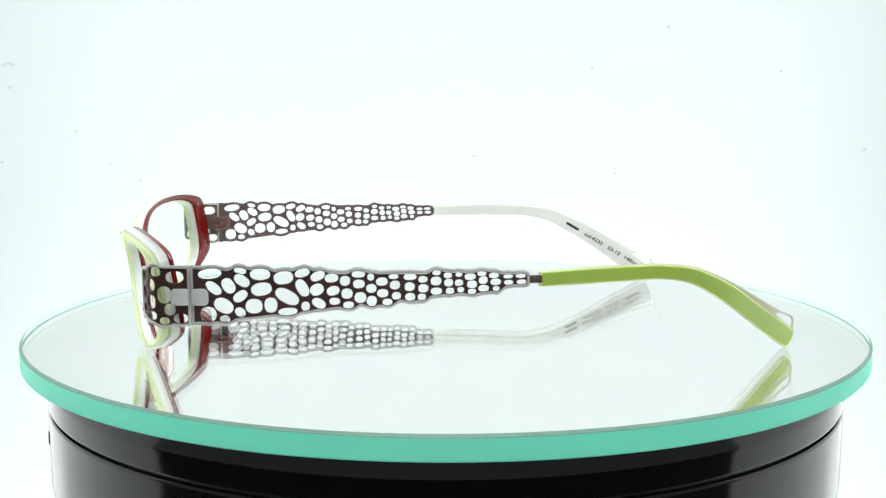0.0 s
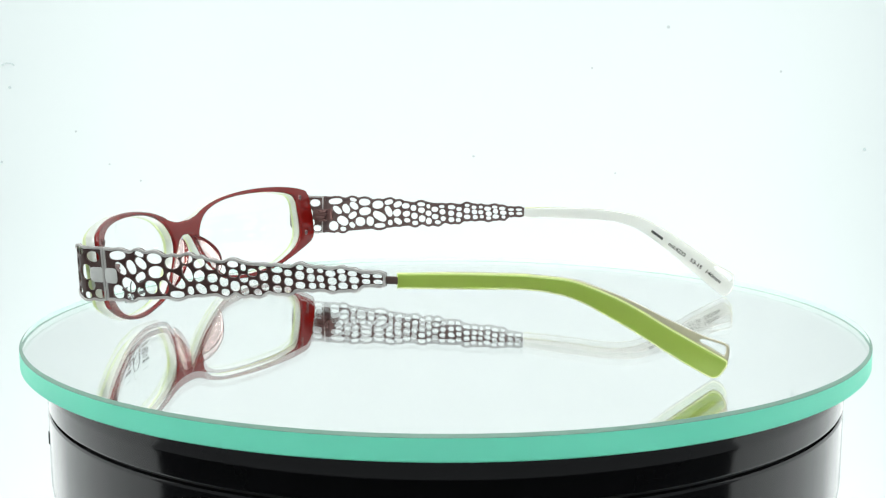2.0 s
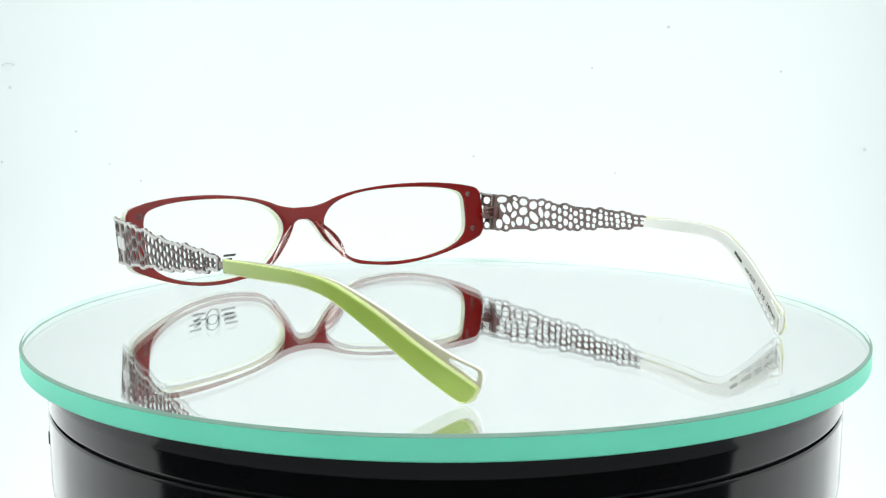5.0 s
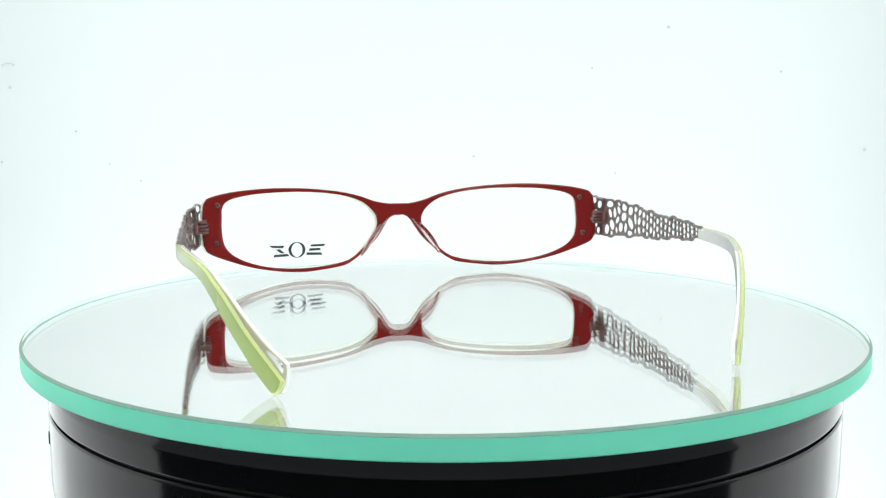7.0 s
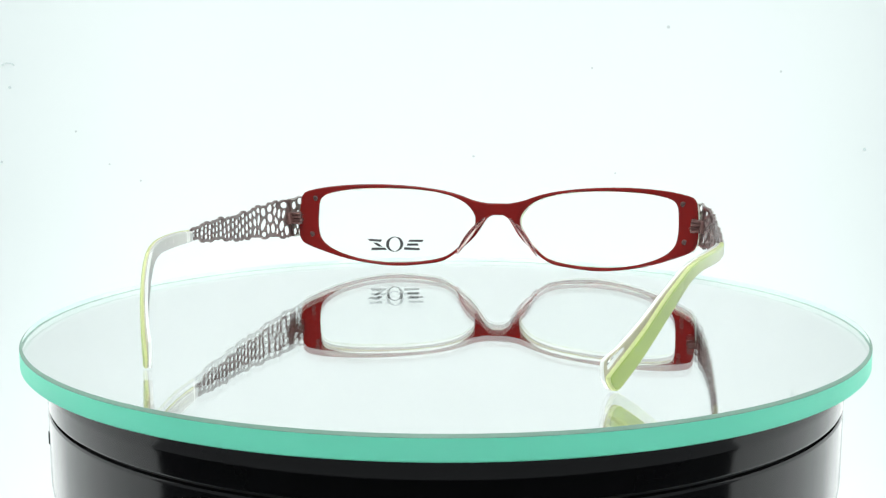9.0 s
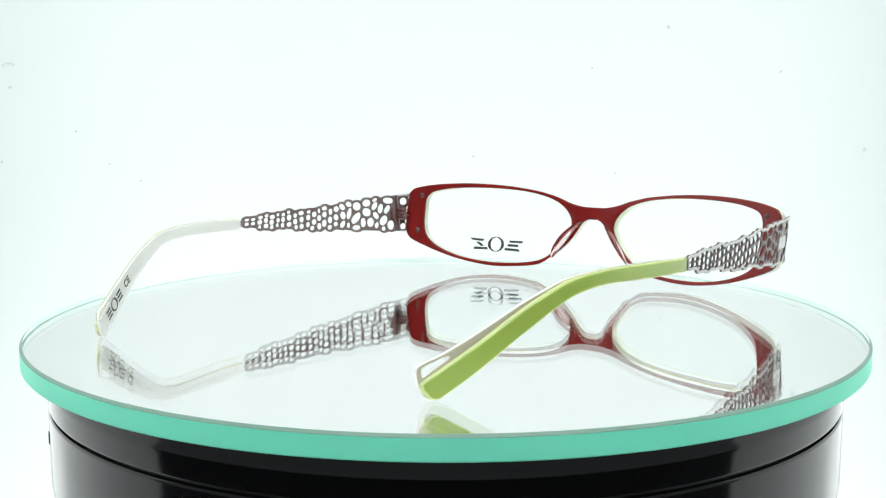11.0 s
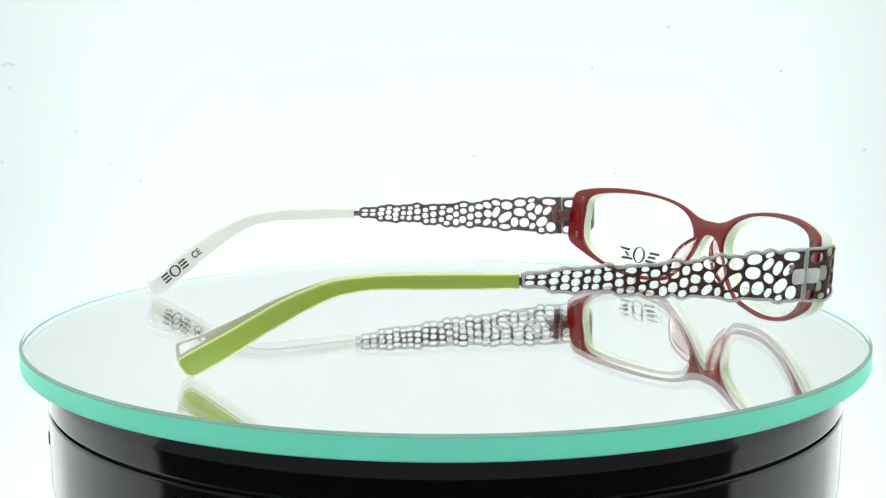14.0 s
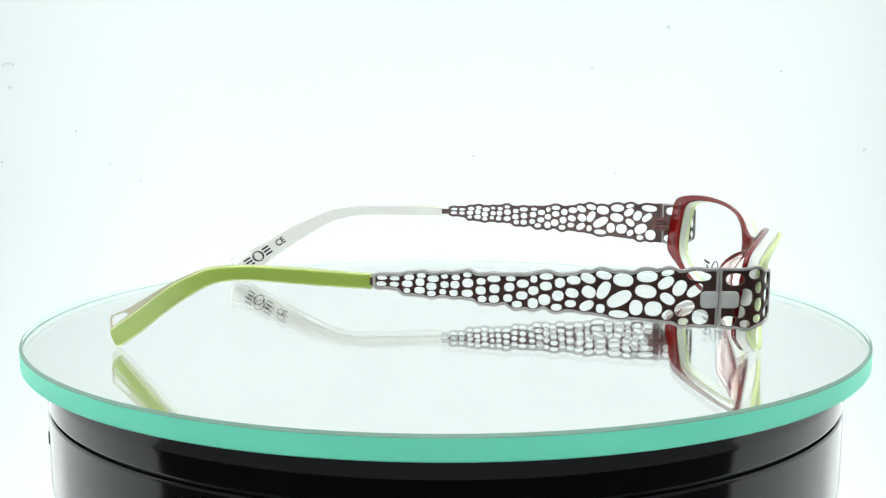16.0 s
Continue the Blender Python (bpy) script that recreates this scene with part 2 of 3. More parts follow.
# ---- the light tent ----
def build_tent():
    low = -0.25
    prof = [(-0.136, low), (0.30, low)]
    for i in range(1, 13):
        a = radians(90 * i / 12)
        prof.append((0.30 + 0.26 * math.sin(a), low + 0.26 - 0.26 * math.cos(a)))
    prof += [(0.56, 0.3), (0.56, 0.62)]
    bm = bmesh.new()
    rows = [[bm.verts.new((x, y, z)) for x in (-0.368, -0.18, 0, 0.18, 0.368)] for y, z in prof]
    for a, b in zip(rows, rows[1:]):
        for k in range(4):
            bm.faces.new((a[k], a[k + 1], b[k + 1], b[k]))
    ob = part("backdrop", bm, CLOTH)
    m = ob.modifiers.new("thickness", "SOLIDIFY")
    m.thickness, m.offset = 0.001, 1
    tagged(ob, "white seamless paper sweep, given a glow of its own", "backdrop", kind="structure")

    def sheet(name, x0, x1, y0, y1, z0, z1, mat, label):
        bm = bmesh.new()
        box(bm, lambda u, v, w: (u, v, w), x0 * 1000, x1 * 1000, y0 * 1000, y1 * 1000, z0 * 1000, z1 * 1000, 0.4)
        tagged(part(name, bm, mat), label, "light tent", kind="structure")

    sheet("wall_west", -0.376, -0.370, -0.136, 0.57, -0.252, 0.62, SIDE, "white tent wall with soft light put into its cloth")
    sheet("wall_east", 0.370, 0.376, -0.136, 0.57, -0.252, 0.62, SIDE, "white tent wall with soft light put into its cloth")
    sheet("ceiling", -0.376, 0.376, -0.136, 0.57, 0.622, 0.628, ROOF, "unseen white tent roof, added, with its own glow")
    # unseen plane added below, so the drum mirrors dark and not the bright world
    sheet("ground", -2.5, 2.5, -2.5, 2.5, -0.285, -0.255, DARK_PLANE, "unseen dark plane, added to keep the drum front dark")
    plinth, _ = lathe([(0, -249.5), (78.5, -249.5), (80, -248), (80, -43), (78.5, -41.4), (0, -41.4)], 96)
    tagged(part("plinth", plinth, CARD), "white round plinth under the turntable", "plinth", kind="structure")
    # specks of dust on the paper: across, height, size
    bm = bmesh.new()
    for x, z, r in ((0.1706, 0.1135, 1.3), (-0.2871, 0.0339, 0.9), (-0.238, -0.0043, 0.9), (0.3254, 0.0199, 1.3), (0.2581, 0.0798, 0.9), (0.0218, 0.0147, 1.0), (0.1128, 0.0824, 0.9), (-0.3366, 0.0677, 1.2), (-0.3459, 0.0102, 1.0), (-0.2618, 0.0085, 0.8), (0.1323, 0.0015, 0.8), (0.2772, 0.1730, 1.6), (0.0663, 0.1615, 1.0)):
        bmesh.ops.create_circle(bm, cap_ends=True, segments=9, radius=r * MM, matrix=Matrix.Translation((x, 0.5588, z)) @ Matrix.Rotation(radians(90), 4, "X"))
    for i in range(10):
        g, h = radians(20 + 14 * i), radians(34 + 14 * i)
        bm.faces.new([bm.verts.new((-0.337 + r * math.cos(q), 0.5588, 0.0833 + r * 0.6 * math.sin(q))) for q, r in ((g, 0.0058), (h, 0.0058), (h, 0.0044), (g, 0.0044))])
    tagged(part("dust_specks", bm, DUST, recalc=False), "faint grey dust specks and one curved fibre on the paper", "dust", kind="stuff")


build_tent()


# ---- turntable ----
def build_base():
    base = new("turntable_base")
    base.location = (0, 0, -0.0412)
    tagged(base, "black glossy plastic turntable drum with a groove", "turntable")
    up = 41.2
    lower, _ = lathe([(0, -41.0 + up), (100.5, -41.0 + up), (102.6, -40.4 + up), (104.4, -39.0 + up), (105.3, -36.8 + up), (105.48, -35.2 + up), (105.5, -34.5 + up), (105.5, -34.0 + up), (105.5, -17.3 + up), (105.5, -17.1 + up), (105.2, -16.7 + up), (104.6, -16.6 + up), (0, -16.6 + up)])
    part("drum", lower, DRUM, base)
    seam, _ = lathe([(103.0, -16.8 + up), (104.1, -16.8 + up), (104.1, -15.5 + up), (103.0, -15.5 + up)])
    part("seam", seam, GROOVE, base, "matt black groove round the drum")
    upper, _ = lathe([(0, -15.7 + up), (104.9, -15.7 + up), (105.4, -15.6 + up), (105.5, -15.4 + up), (105.5, -15.2 + up), (105.5, -11.0 + up), (105.45, -10.4 + up), (105.25, -9.6 + up), (104.9, -8.8 + up), (104.6, -8.0 + up), (104.4, -7.2 + up), (104.3, -6.4 + up), (104.0, -6.0 + up), (0, -6.0 + up)])
    part("turning_ring", upper, DRUM, base)
    bm = bmesh.new()
    a = math.atan2(-36.9, -99.3)
    turn = Matrix.Rotation(a, 3, "Z")
    box(bm, lambda u, v, w: tuple(turn @ Vector((u, v, w + up))), 104.8, 105.75, -1.0, 1.0, -25.6, -22.6, 0.2)
    part("switch", bm, GROOVE, base, "small black switch")
    return base


def build_disc():
    r, t = DISC_R, DISC_T
    disc = new("glass_disc")
    tagged(disc, "round clear glass plate with green edge and mirrored back", "turntable plate")
    body = [(0, 0), (r * 0.5, 0), (r - 0.65, 0), (r - 0.05, -0.6), (r - 0.05, -t + 0.3), (r - 0.35, -t), (0, -t)]
    # the pale shell inside the rim stands in for light passing through the glass
    for name, keep, mat, label in (("pane", (0, 1), GLASS, "clear upper face"), ("inner_face", (3, 4), PALE_RIM, "pale shell added for the light seen through the rim"), ("mirror_back", (5,), MIRROR, "silvered back")):
        bm, bands = lathe(body, 720)
        bmesh.ops.recalc_face_normals(bm, faces=bm.faces)
        drop = [f for k, band in enumerate(bands) if k not in keep for f in band]
        bmesh.ops.delete(bm, geom=drop, context="FACES")
        piece = part(name, bm, mat, disc, label, 15, False)
        piece.visible_shadow = name != "pane"
    bm, _ = lathe([(r - 0.03, -0.65), (r, -0.7), (r, -t + 0.3), (r - 0.3, -t - 0.02), (r - 0.33, -t - 0.02)], 720)
    part("green_edge", bm, EDGE, disc, "green ground glass edge", 15)
    bm, _ = lathe([(r - 0.65, 0.0), (r - 0.55, -0.05), (r - 0.01, -0.6), (r - 0.02, -0.68)], 720)
    part("chamfer", bm, CHAMFER, disc, "grey ground bevel of the rim", 15)
    return disc


# ---- spectacles ----
# Openings of the perforated temple: along it from the hinge, height, half length, half width, tilt.
CELLS_FRONT = [(4.1, 23.69, 2.45, 1.05, 6), (4.8, 20.64, 1.87, 1.05, -40), (7.9, 21.13, 1.75, 1.28, -60), (10.4, 24.35, 1.28, 0.62, -12), (10.7, 22.22, 1.75, 1.11, -35), (10.3, 18.86, 1.64, 1.05, 35), (14.5, 23.54, 2.09, 1.22, 0), (14.7, 20.37, 2.16, 1.40, 10), (6.8, 16.83, 2.11, 1.53, -30), (13.1, 16.70, 1.76, 1.58, 0), (10.2, 15.41, 1.17, 0.94, -40), (3.6, 14.95, 1.65, 1.65, 0), (7.0, 13.98, 1.06, 0.77, 0), (16.6, 16.92, 1.64, 1.35, 90)]
CELLS_MIDDLE = [(19.3, 22.76, 2.04, 1.40, 8), (20.0, 18.73, 2.69, 1.41, -30), (20.1, 15.47, 2.00, 0.82, 4), (23.2, 23.75, 1.58, 0.88, 15), (23.2, 20.53, 1.99, 1.17, -62), (23.8, 16.60, 0.88, 1.00, 0), (26.4, 23.04, 1.58, 0.99, 25), (26.2, 20.12, 1.47, 1.23, 30), (26.6, 17.18, 1.53, 1.00, -30), (29.3, 22.58, 1.41, 0.94, 5), (29.6, 19.83, 1.35, 1.00, 15), (29.9, 17.56, 1.12, 0.77, 0), (32.1, 21.93, 1.06, 1.06, 0), (32.5, 19.18, 1.18, 1.12, 0), (32.8, 16.72, 1.12, 0.77, 0)]
CELLS_REAR = [(34.9, 23.28, 1.41, 0.71), (35.0, 21.21, 1.24, 0.94), (35.3, 18.28, 1.24, 1.18), (37.5, 22.64, 0.71, 0.77), (37.6, 20.20, 1.07, 0.95), (37.7, 17.50, 1.07, 1.13), (39.8, 21.63, 1.24, 0.89), (40.0, 19.12, 1.19, 0.89), (41.0, 17.21, 1.07, 0.71), (42.3, 22.68, 1.01, 0.53), (42.6, 20.85, 1.07, 0.95), (42.9, 18.52, 0.95, 0.83), (45.8, 22.56, 1.37, 0.71), (45.7, 20.43, 1.07, 0.95), (45.8, 18.23, 1.07, 0.84), (48.5, 21.97, 0.96, 0.72), (48.6, 20.02, 1.08, 0.90), (48.3, 18.19, 0.90, 0.72)]
CELLS_END = [(51.4, 23.32, 0.90, 0.54), (51.3, 21.55, 1.14, 0.96), (51.4, 19.36, 1.20, 0.78), (53.8, 22.73, 0.90, 0.60), (54.0, 21.14, 0.96, 0.84), (54.3, 19.37, 0.90, 0.72), (56.2, 22.87, 0.72, 0.48), (56.2, 21.10, 0.90, 0.72), (56.6, 19.57, 0.72, 0.60), (58.6, 22.34, 1.21, 0.72), (59.0, 20.69, 1.09, 0.84), (59.0, 19.16, 0.91, 0.60), (61.1, 22.97, 0.97, 0.54), (61.4, 21.56, 0.97, 0.85), (61.5, 19.79, 1.15, 0.73), (63.7, 22.56, 1.09, 0.61), (64.1, 21.15, 1.15, 0.73), (64.2, 19.68, 0.73, 0.55), (66.8, 22.26, 1.03, 0.45), (66.9, 20.98, 0.97, 0.55), (69.5, 22.33, 1.10, 0.43), (69.7, 21.05, 1.10, 0.51)]
CELLS = [(*c, 0)[:5] for c in CELLS_FRONT + CELLS_MIDDLE + CELLS_REAR + CELLS_END]
CELLS_LUG = [(7.3, 24.1, 1.3, 1.04, 0), (3.2, 22.97, 1.86, 1.28, 0), (5.5, 19.17, 1.51, 1.86, 0), (4.4, 16.02, 1.16, 1.28, 0), (2.2, 14.05, 1.5, 1.1, 0), (5.6, 13.5, 1.05, 0.82, 0), (8.3, 21.2, 0.9, 1.27, 0), (8.4, 17.6, 1.0, 1.5, 0), (8.2, 14.6, 1.0, 0.9, 0), (10.9, 23.0, 1.2, 1.2, 0), (10.8, 19.4, 1.1, 1.5, 0), (10.8, 15.9, 1.1, 1.2, 0)]

# side: sign, x and y of the hinge slit, inward curve of the tip
SIDES = {"left": (-1, 68.25, 62.92, 0.0044), "right": (1, 70.45, 66.35, 0.0115)}
S1 = 72.0


def temple_place(side):
    """Along the temple from the slit, height, and outward from its outer face."""
    sg, x0, y0, curl = SIDES[side]
    slack, power = (0.45, 1.8) if sg > 0 else (0.0, 2.0)

    def place(s, z, o):
        bend, run = max(0.0, s - S1), min(s, S1)
        x = x0 + 2.6 * (1 - math.exp(-max(run, -5.0) / 15)) + 0.017 * run - curl * bend ** power
        return (sg * (x + 0.09 * max(0.0, 1 - s / 75) * (z - 20) + o), y0 - s - slack * min(max(s / 30, 0.0), 1.0), z)
    return place


def lug_place(side):
    """From the slit forward along the end piece, round the corner on to the front."""
    sg, x0, y0, curl = SIDES[side]
    run, r = (5.0, 4.8) if sg < 0 else (5.6, 4.8)

    def place(u, z, o):
        if u < run:
            x, y, nx, ny = x0 - 0.10 * u, y0 + u, 1.0, 0.0
        else:
            a = min((u - run) / r, 1.3)
            x, y = x0 - 0.10 * run - r * (1 - math.cos(a)), y0 + run + r * math.sin(a)
            rest = max(0.0, u - run - r * 1.3)
            x, y = x - rest * math.sin(1.3), y + rest * math.cos(1.3)
            nx, ny = math.cos(a), math.sin(a)
        return (sg * (x + o * nx + 0.09 * (z - 20) * nx), y + o * ny, z)
    return place


def scalloped(cells, s0, s1, top, bottom, margin, soft=3, step=0.2):
    """Wavy upper and lower edges that follow the openings nearest to them."""
    ss = np.arange(s0, s1 + 1e-6, step)
    hi = np.interp(ss, *zip(*top)) - 0.45
    lo = np.interp(ss, *zip(*bottom)) + 0.45
    for s, z, a, b, g in cells:
        ring = np.array(oval(s, z, a + margin, b + margin, g, 40))
        for up in (True, False):
            half = ring[ring[:, 1] >= z - 0.3] if up else ring[ring[:, 1] <= z + 0.3]
            half = half[np.argsort(half[:, 0])]
            edge = np.interp(ss, half[:, 0], half[:, 1], left=20.0, right=20.0)
            near = (ss > half[0, 0]) & (ss < half[-1, 0])
            if up:
                hi = np.where(near, np.maximum(hi, edge), hi)
            else:
                lo = np.where(near, np.minimum(lo, edge), lo)
    ker = np.ones(2 * soft + 1) / (2 * soft + 1)
    pad = lambda v: np.convolve(np.pad(v, soft, mode="edge"), ker, "valid")
    return ss, pad(hi), pad(lo)


TOP_LINE = [(0, 25.9), (13.4, 25.2), (30.8, 24.5), (54.5, 24.15), (66, 23.6), (72, 23.45)]
BOTTOM_LINE = [(0, 12.1), (13.0, 13.35), (30.7, 15.3), (54.6, 18.0), (66, 19.4), (72, 20.0)]


def temple_profiles():
    ss, hi, lo = scalloped(CELLS, 0.03, 71.5, TOP_LINE, BOTTOM_LINE, 0.82)
    outline = list(zip(ss, lo)) + list(zip(ss, hi))[::-1]
    inset = list(zip(ss[3:-3], lo[3:-3] + 0.68)) + list(zip(ss[3:-3], hi[3:-3] - 0.68))[::-1]
    return outline, inset


def edge_profiles(upper, lower, steps=5):
    return spline(lower, steps, False) + spline(upper, steps, False)[::-1]


# green outer layer of the tip (along, height), upper and lower edge
TIP_UP = [(73.8, 23.2), (85.3, 23.7), (98.6, 23.7), (103.6, 23.35), (108.7, 22.7), (113.3, 21.3), (121.5, 17.3), (130.5, 11.3), (140.3, 4.9), (141.7, 3.6)]
TIP_LOW = [(73.8, 19.8), (85.3, 20.1), (98.7, 20.3), (102.3, 20.1), (105.9, 19.6), (111.9, 17.7), (121.8, 11.7), (130.8, 5.3), (137.4, 0.9), (138.8, 0.25)]
TIP_END = [(140.0, 0.6), (141.3, 2.3)]
# white inner layer: taller at the end, with a slot behind its upper edge
INNER_UP = [(71.7, 22.9), (85.3, 23.7), (98.6, 23.7), (103.6, 23.35), (108.7, 22.75), (113.3, 21.5), (121.5, 17.9), (128.4, 14.0), (136.4, 9.6), (140.4, 7.9), (141.7, 7.1)]
SLOT = [(135.9, 8.9), (137.0, 8.75), (139.0, 8.0), (140.8, 7.2), (141.2, 6.4), (140.9, 5.0), (139.9, 5.5), (138.0, 6.9), (136.0, 8.2)]


def writing(body, width, height, place):
    """Text as a thin mesh; place(u, v, w) takes it to its surface."""
    cu = bpy.data.curves.new("writing", "FONT")
    cu.body, cu.size, cu.extrude, cu.offset = body, 1.0, 0.0, 0.026
    cu.resolution_u = 3
    ob = bpy.data.objects.new("writing", cu)
    me = bpy.data.meshes.new_from_object(ob)
    bpy.data.objects.remove(ob)
    bpy.data.curves.remove(cu)
    me.materials.clear()
    xs, ys = [v.co.x for v in me.vertices], [v.co.y for v in me.vertices]
    for v in me.vertices:
        u = (v.co.x - min(xs)) / (max(xs) - min(xs)) * width
        w = (v.co.y - min(ys)) / (max(ys) - min(ys)) * height
        v.co = Vector(place(u, w, 0)) * MM
    return me


def build_temple(side, glasses):
    sg = SIDES[side][0]
    place, lug = temple_place(side), lug_place(side)
    outline, inset = temple_profiles()
    holes = [oval(*c) for c in CELLS]
    temple = part("temple", plate(outline, holes, 0.19, 0.07, lambda s, z, w: place(s, z, w)), BROWN, glasses, "brown metal temple pierced with pebble-shaped openings")
    face_holes = [oval(s, z, a + 0.05, b + 0.05, g) for s, z, a, b, g in CELLS]
    part("enamel", plate(inset, face_holes, 0.06, 0.02, lambda s, z, w: place(s, z, w + 0.22)), ENAMEL, temple, "dark brown enamelled outer face")
    part("silver_rim", plate(outline, [inset], 0.32, 0.14, lambda s, z, w: place(s, z, w + 0.14)), SILVER, temple, "wavy silver rim of the outer face")
    part("inner_rim", plate(outline, [inset], 0.22, 0.10, lambda s, z, w: place(s, z, w - 0.42)), BROWN, temple)
    part("hinge_tab", plate(rounded(0.08, 16.9, 3.7, 20.5, 1.0), [], 0.16, 0.06, lambda s, z, w: place(s, z, w + 0.36)), TAB, temple, "plain matte silver tab at the hinge")
    bm = bmesh.new()
    box(bm, place, 71.2, 74.6, 20.7, 22.4, -0.6, 0.2, 0.2)
    part("core_wire", bm, BROWN, temple, "bare metal core between plate and tip")

    # end piece on the front, round its corner
    ss, hi, lo = scalloped(CELLS_LUG, 0.03, 13.0, [(0, 25.9), (6, 25.9), (11.5, 24.8), (13.0, 23.0)], [(0, 12.1), (7, 11.9), (11.5, 13.8), (13.0, 15.6)], 0.78)
    edge = list(zip(ss, lo)) + list(zip(ss, hi))[::-1]
    edge_in = list(zip(ss[3:-3], lo[3:-3] + 0.62)) + list(zip(ss[3:-3], hi[3:-3] - 0.62))[::-1]
    end = part("end_piece", plate(edge, [oval(*c) for c in CELLS_LUG], 0.19, 0.07, lambda s, z, w: lug(s, z, w), 1, range(4, 13)), BROWN, glasses, "pierced brown metal end piece wrapped round the corner")
    part("enamel", plate(edge_in, [oval(s, z, a + 0.05, b + 0.05, g) for s, z, a, b, g in CELLS_LUG], 0.06, 0.02, lambda s, z, w: lug(s, z, w + 0.22), 1, range(4, 13)), ENAMEL, end, "dark brown enamelled outer face")
    part("silver_rim", plate(edge, [edge_in], 0.40, 0.16, lambda s, z, w: lug(s, z, w + 0.16)), SILVER, end, "wavy silver rim of the outer face")
    part("hinge_tab", plate(rounded(0.08, 16.9, 4.2, 20.5, 1.0), [], 0.16, 0.06, lambda s, z, w: lug(s, z, w + 0.36)), TAB, end, "plain matte silver tab at the hinge")

    # hinge on the inner side
    bm = bmesh.new()
    box(bm, place, 0.3, 3.4, 16.9, 21.0, -1.3, -0.15, 0.25)
    for z in (16.9, 18.95, 20.15):
        box(bm, place, -0.6, 1.9, z, z + 0.85, -3.9, -0.9, 0.28)
    hinge = part("hinge", bm, HINGE, glasses, "brown metal barrel hinge")
    bm = bmesh.new()
    box(bm, lug, 0.3, 2.4, 16.9, 20.9, -1.9, -0.15, 0.25)
    for z in (17.85, 19.85):
        box(bm, lug, -1.5, 1.3, z, z + (1.0 if z < 19 else 0.28), -4.1, -0.9, 0.13)
    part("knuckle", bm, HINGE, hinge)
    bm = bmesh.new()
    bmesh.ops.create_cone(bm, cap_ends=True, segments=16, radius1=0.6 * MM, radius2=0.6 * MM, depth=4.5 * MM, matrix=Matrix.Translation(Vector(place(0.1, 18.95, -2.9)) * MM))
    part("hinge_pin", bm, SCREW, hinge)

    # tip: lime outside, white inside
    start = 73.8 if side == "left" else 71.8
    outer = spline([(start, TIP_LOW[0][1])] + TIP_LOW[1:], 4, False)[:-1] + spline([TIP_LOW[-1]] + TIP_END + [TIP_UP[-1]], 4, False)[:-1] + spline([(start, TIP_UP[0][1])] + TIP_UP[1:], 4, False)[::-1]
    tip = part("temple_tip", plate(shifted(turned(outer), 0.32), [], 0.3, 0.24, lambda s, z, w: place(s, z, w), 3, range(76, 142, 2)), GREEN, glasses, "lime green acetate temple tip, white on its inner side")
    # paler colour left showing past the green imitates the glow along its edges
    part("edge_glow", plate(outer, [], 0.46, 0.3, lambda s, z, w: place(s, z, w - 0.36), 3, range(76, 142, 2)), LIME_GLOW, tip, "light lime layer, put in for the glow along green edges")
    inner = spline([(start - 0.1, 20.0)] + TIP_LOW[1:], 4, False)[:-1] + spline([TIP_LOW[-1], (140.1, 0.8), (141.4, 3.0), (141.9, 5.6), INNER_UP[-1]], 4, False)[:-1] + spline([(start - 0.1, 22.9)] + INNER_UP[1:], 4, False)[::-1]
    part("inner_layer", plate(inner, [spline(SLOT, 3)], 0.45, 0.22, lambda s, z, w: place(s, z, w - 1.4), 2, range(76, 143, 2)), WHITE, tip, "white acetate layer with a slot at its end")
    part("core_layer", plate(shifted(turned(inner), -0.03), [spline(SLOT, 3)], 0.12, 0.04, lambda s, z, w: place(s, z, w - 0.82), 1, range(76, 143, 2)), TAN, tip, "thin tan layer between the lime and the white")
    skin = lambda s, z: place(s, z, -1.92)
    if side == "right":
        s0, z0, s1, z1 = 115.2, 17.6, 137.7, 3.9
    else:
        s0, z0, s1, z1 = 136.2, 3.6, 125.1, 11.3
    length = math.hypot(s1 - s0, z1 - z0)
    du, dv = (s1 - s0) / length, (z1 - z0) / length
    up = (-dv, du) if du > 0 else (dv, -du)

    def along(a, h):
        return lambda u, v, w: skin(s0 + (a + u) * du + (h + v) * up[0], z0 + (a + u) * dv + (h + v) * up[1])

    def shape(pts, a, h):
        bm = bmesh.new()
        at = along(a, h)
        for loop in pts:
            bm.faces.new([bm.verts.new(Vector(at(x, y, 0)) * MM) for x, y in loop])
        return bm

    if side == "right":
        part("printed_bar", shape([rounded(0, 0.15, 4.4, 1.0, 0.1)], 0.0, 0.0), PRINT, tip, "printed black bar")
        for body, a, width in (("col.4232", 6.7, 6.4), ("53-15", 15.0, 4.2), ("140mm", 20.9, 5.3)):
            part("printed_code", writing(body, width, 1.25, along(a, 0.0)), PRINT, tip, "printed black code " + body)
    else:
        ring = lambda cx, cy, a, b, t: [[(cx + (a - k) * math.cos(g), cy + (b - k * 0.6) * math.sin(g)) for g, k in ((g0, 0), (g1, 0), (g1, t), (g0, t))] for g0, g1 in ((2 * math.pi * i / 20, 2 * math.pi * (i + 1) / 20) for i in range(20))]
        for y in (0.1, 1.2, 2.3):
            part("printed_bar", shape([rounded(0.1, y, 2.5, y + 0.6, 0.1)], 0.0, 0.0), PRINT, tip, "printed black bar")
            part("printed_bar", shape([rounded(6.6, y, 9.0, y + 0.6, 0.1)], 0.0, 0.0), PRINT, tip, "printed black bar")
        part("printed_ring", shape(ring(4.55, 1.5, 1.75, 1.85, 0.6), 0.0, 0.0), PRINT, tip, "printed black ring")
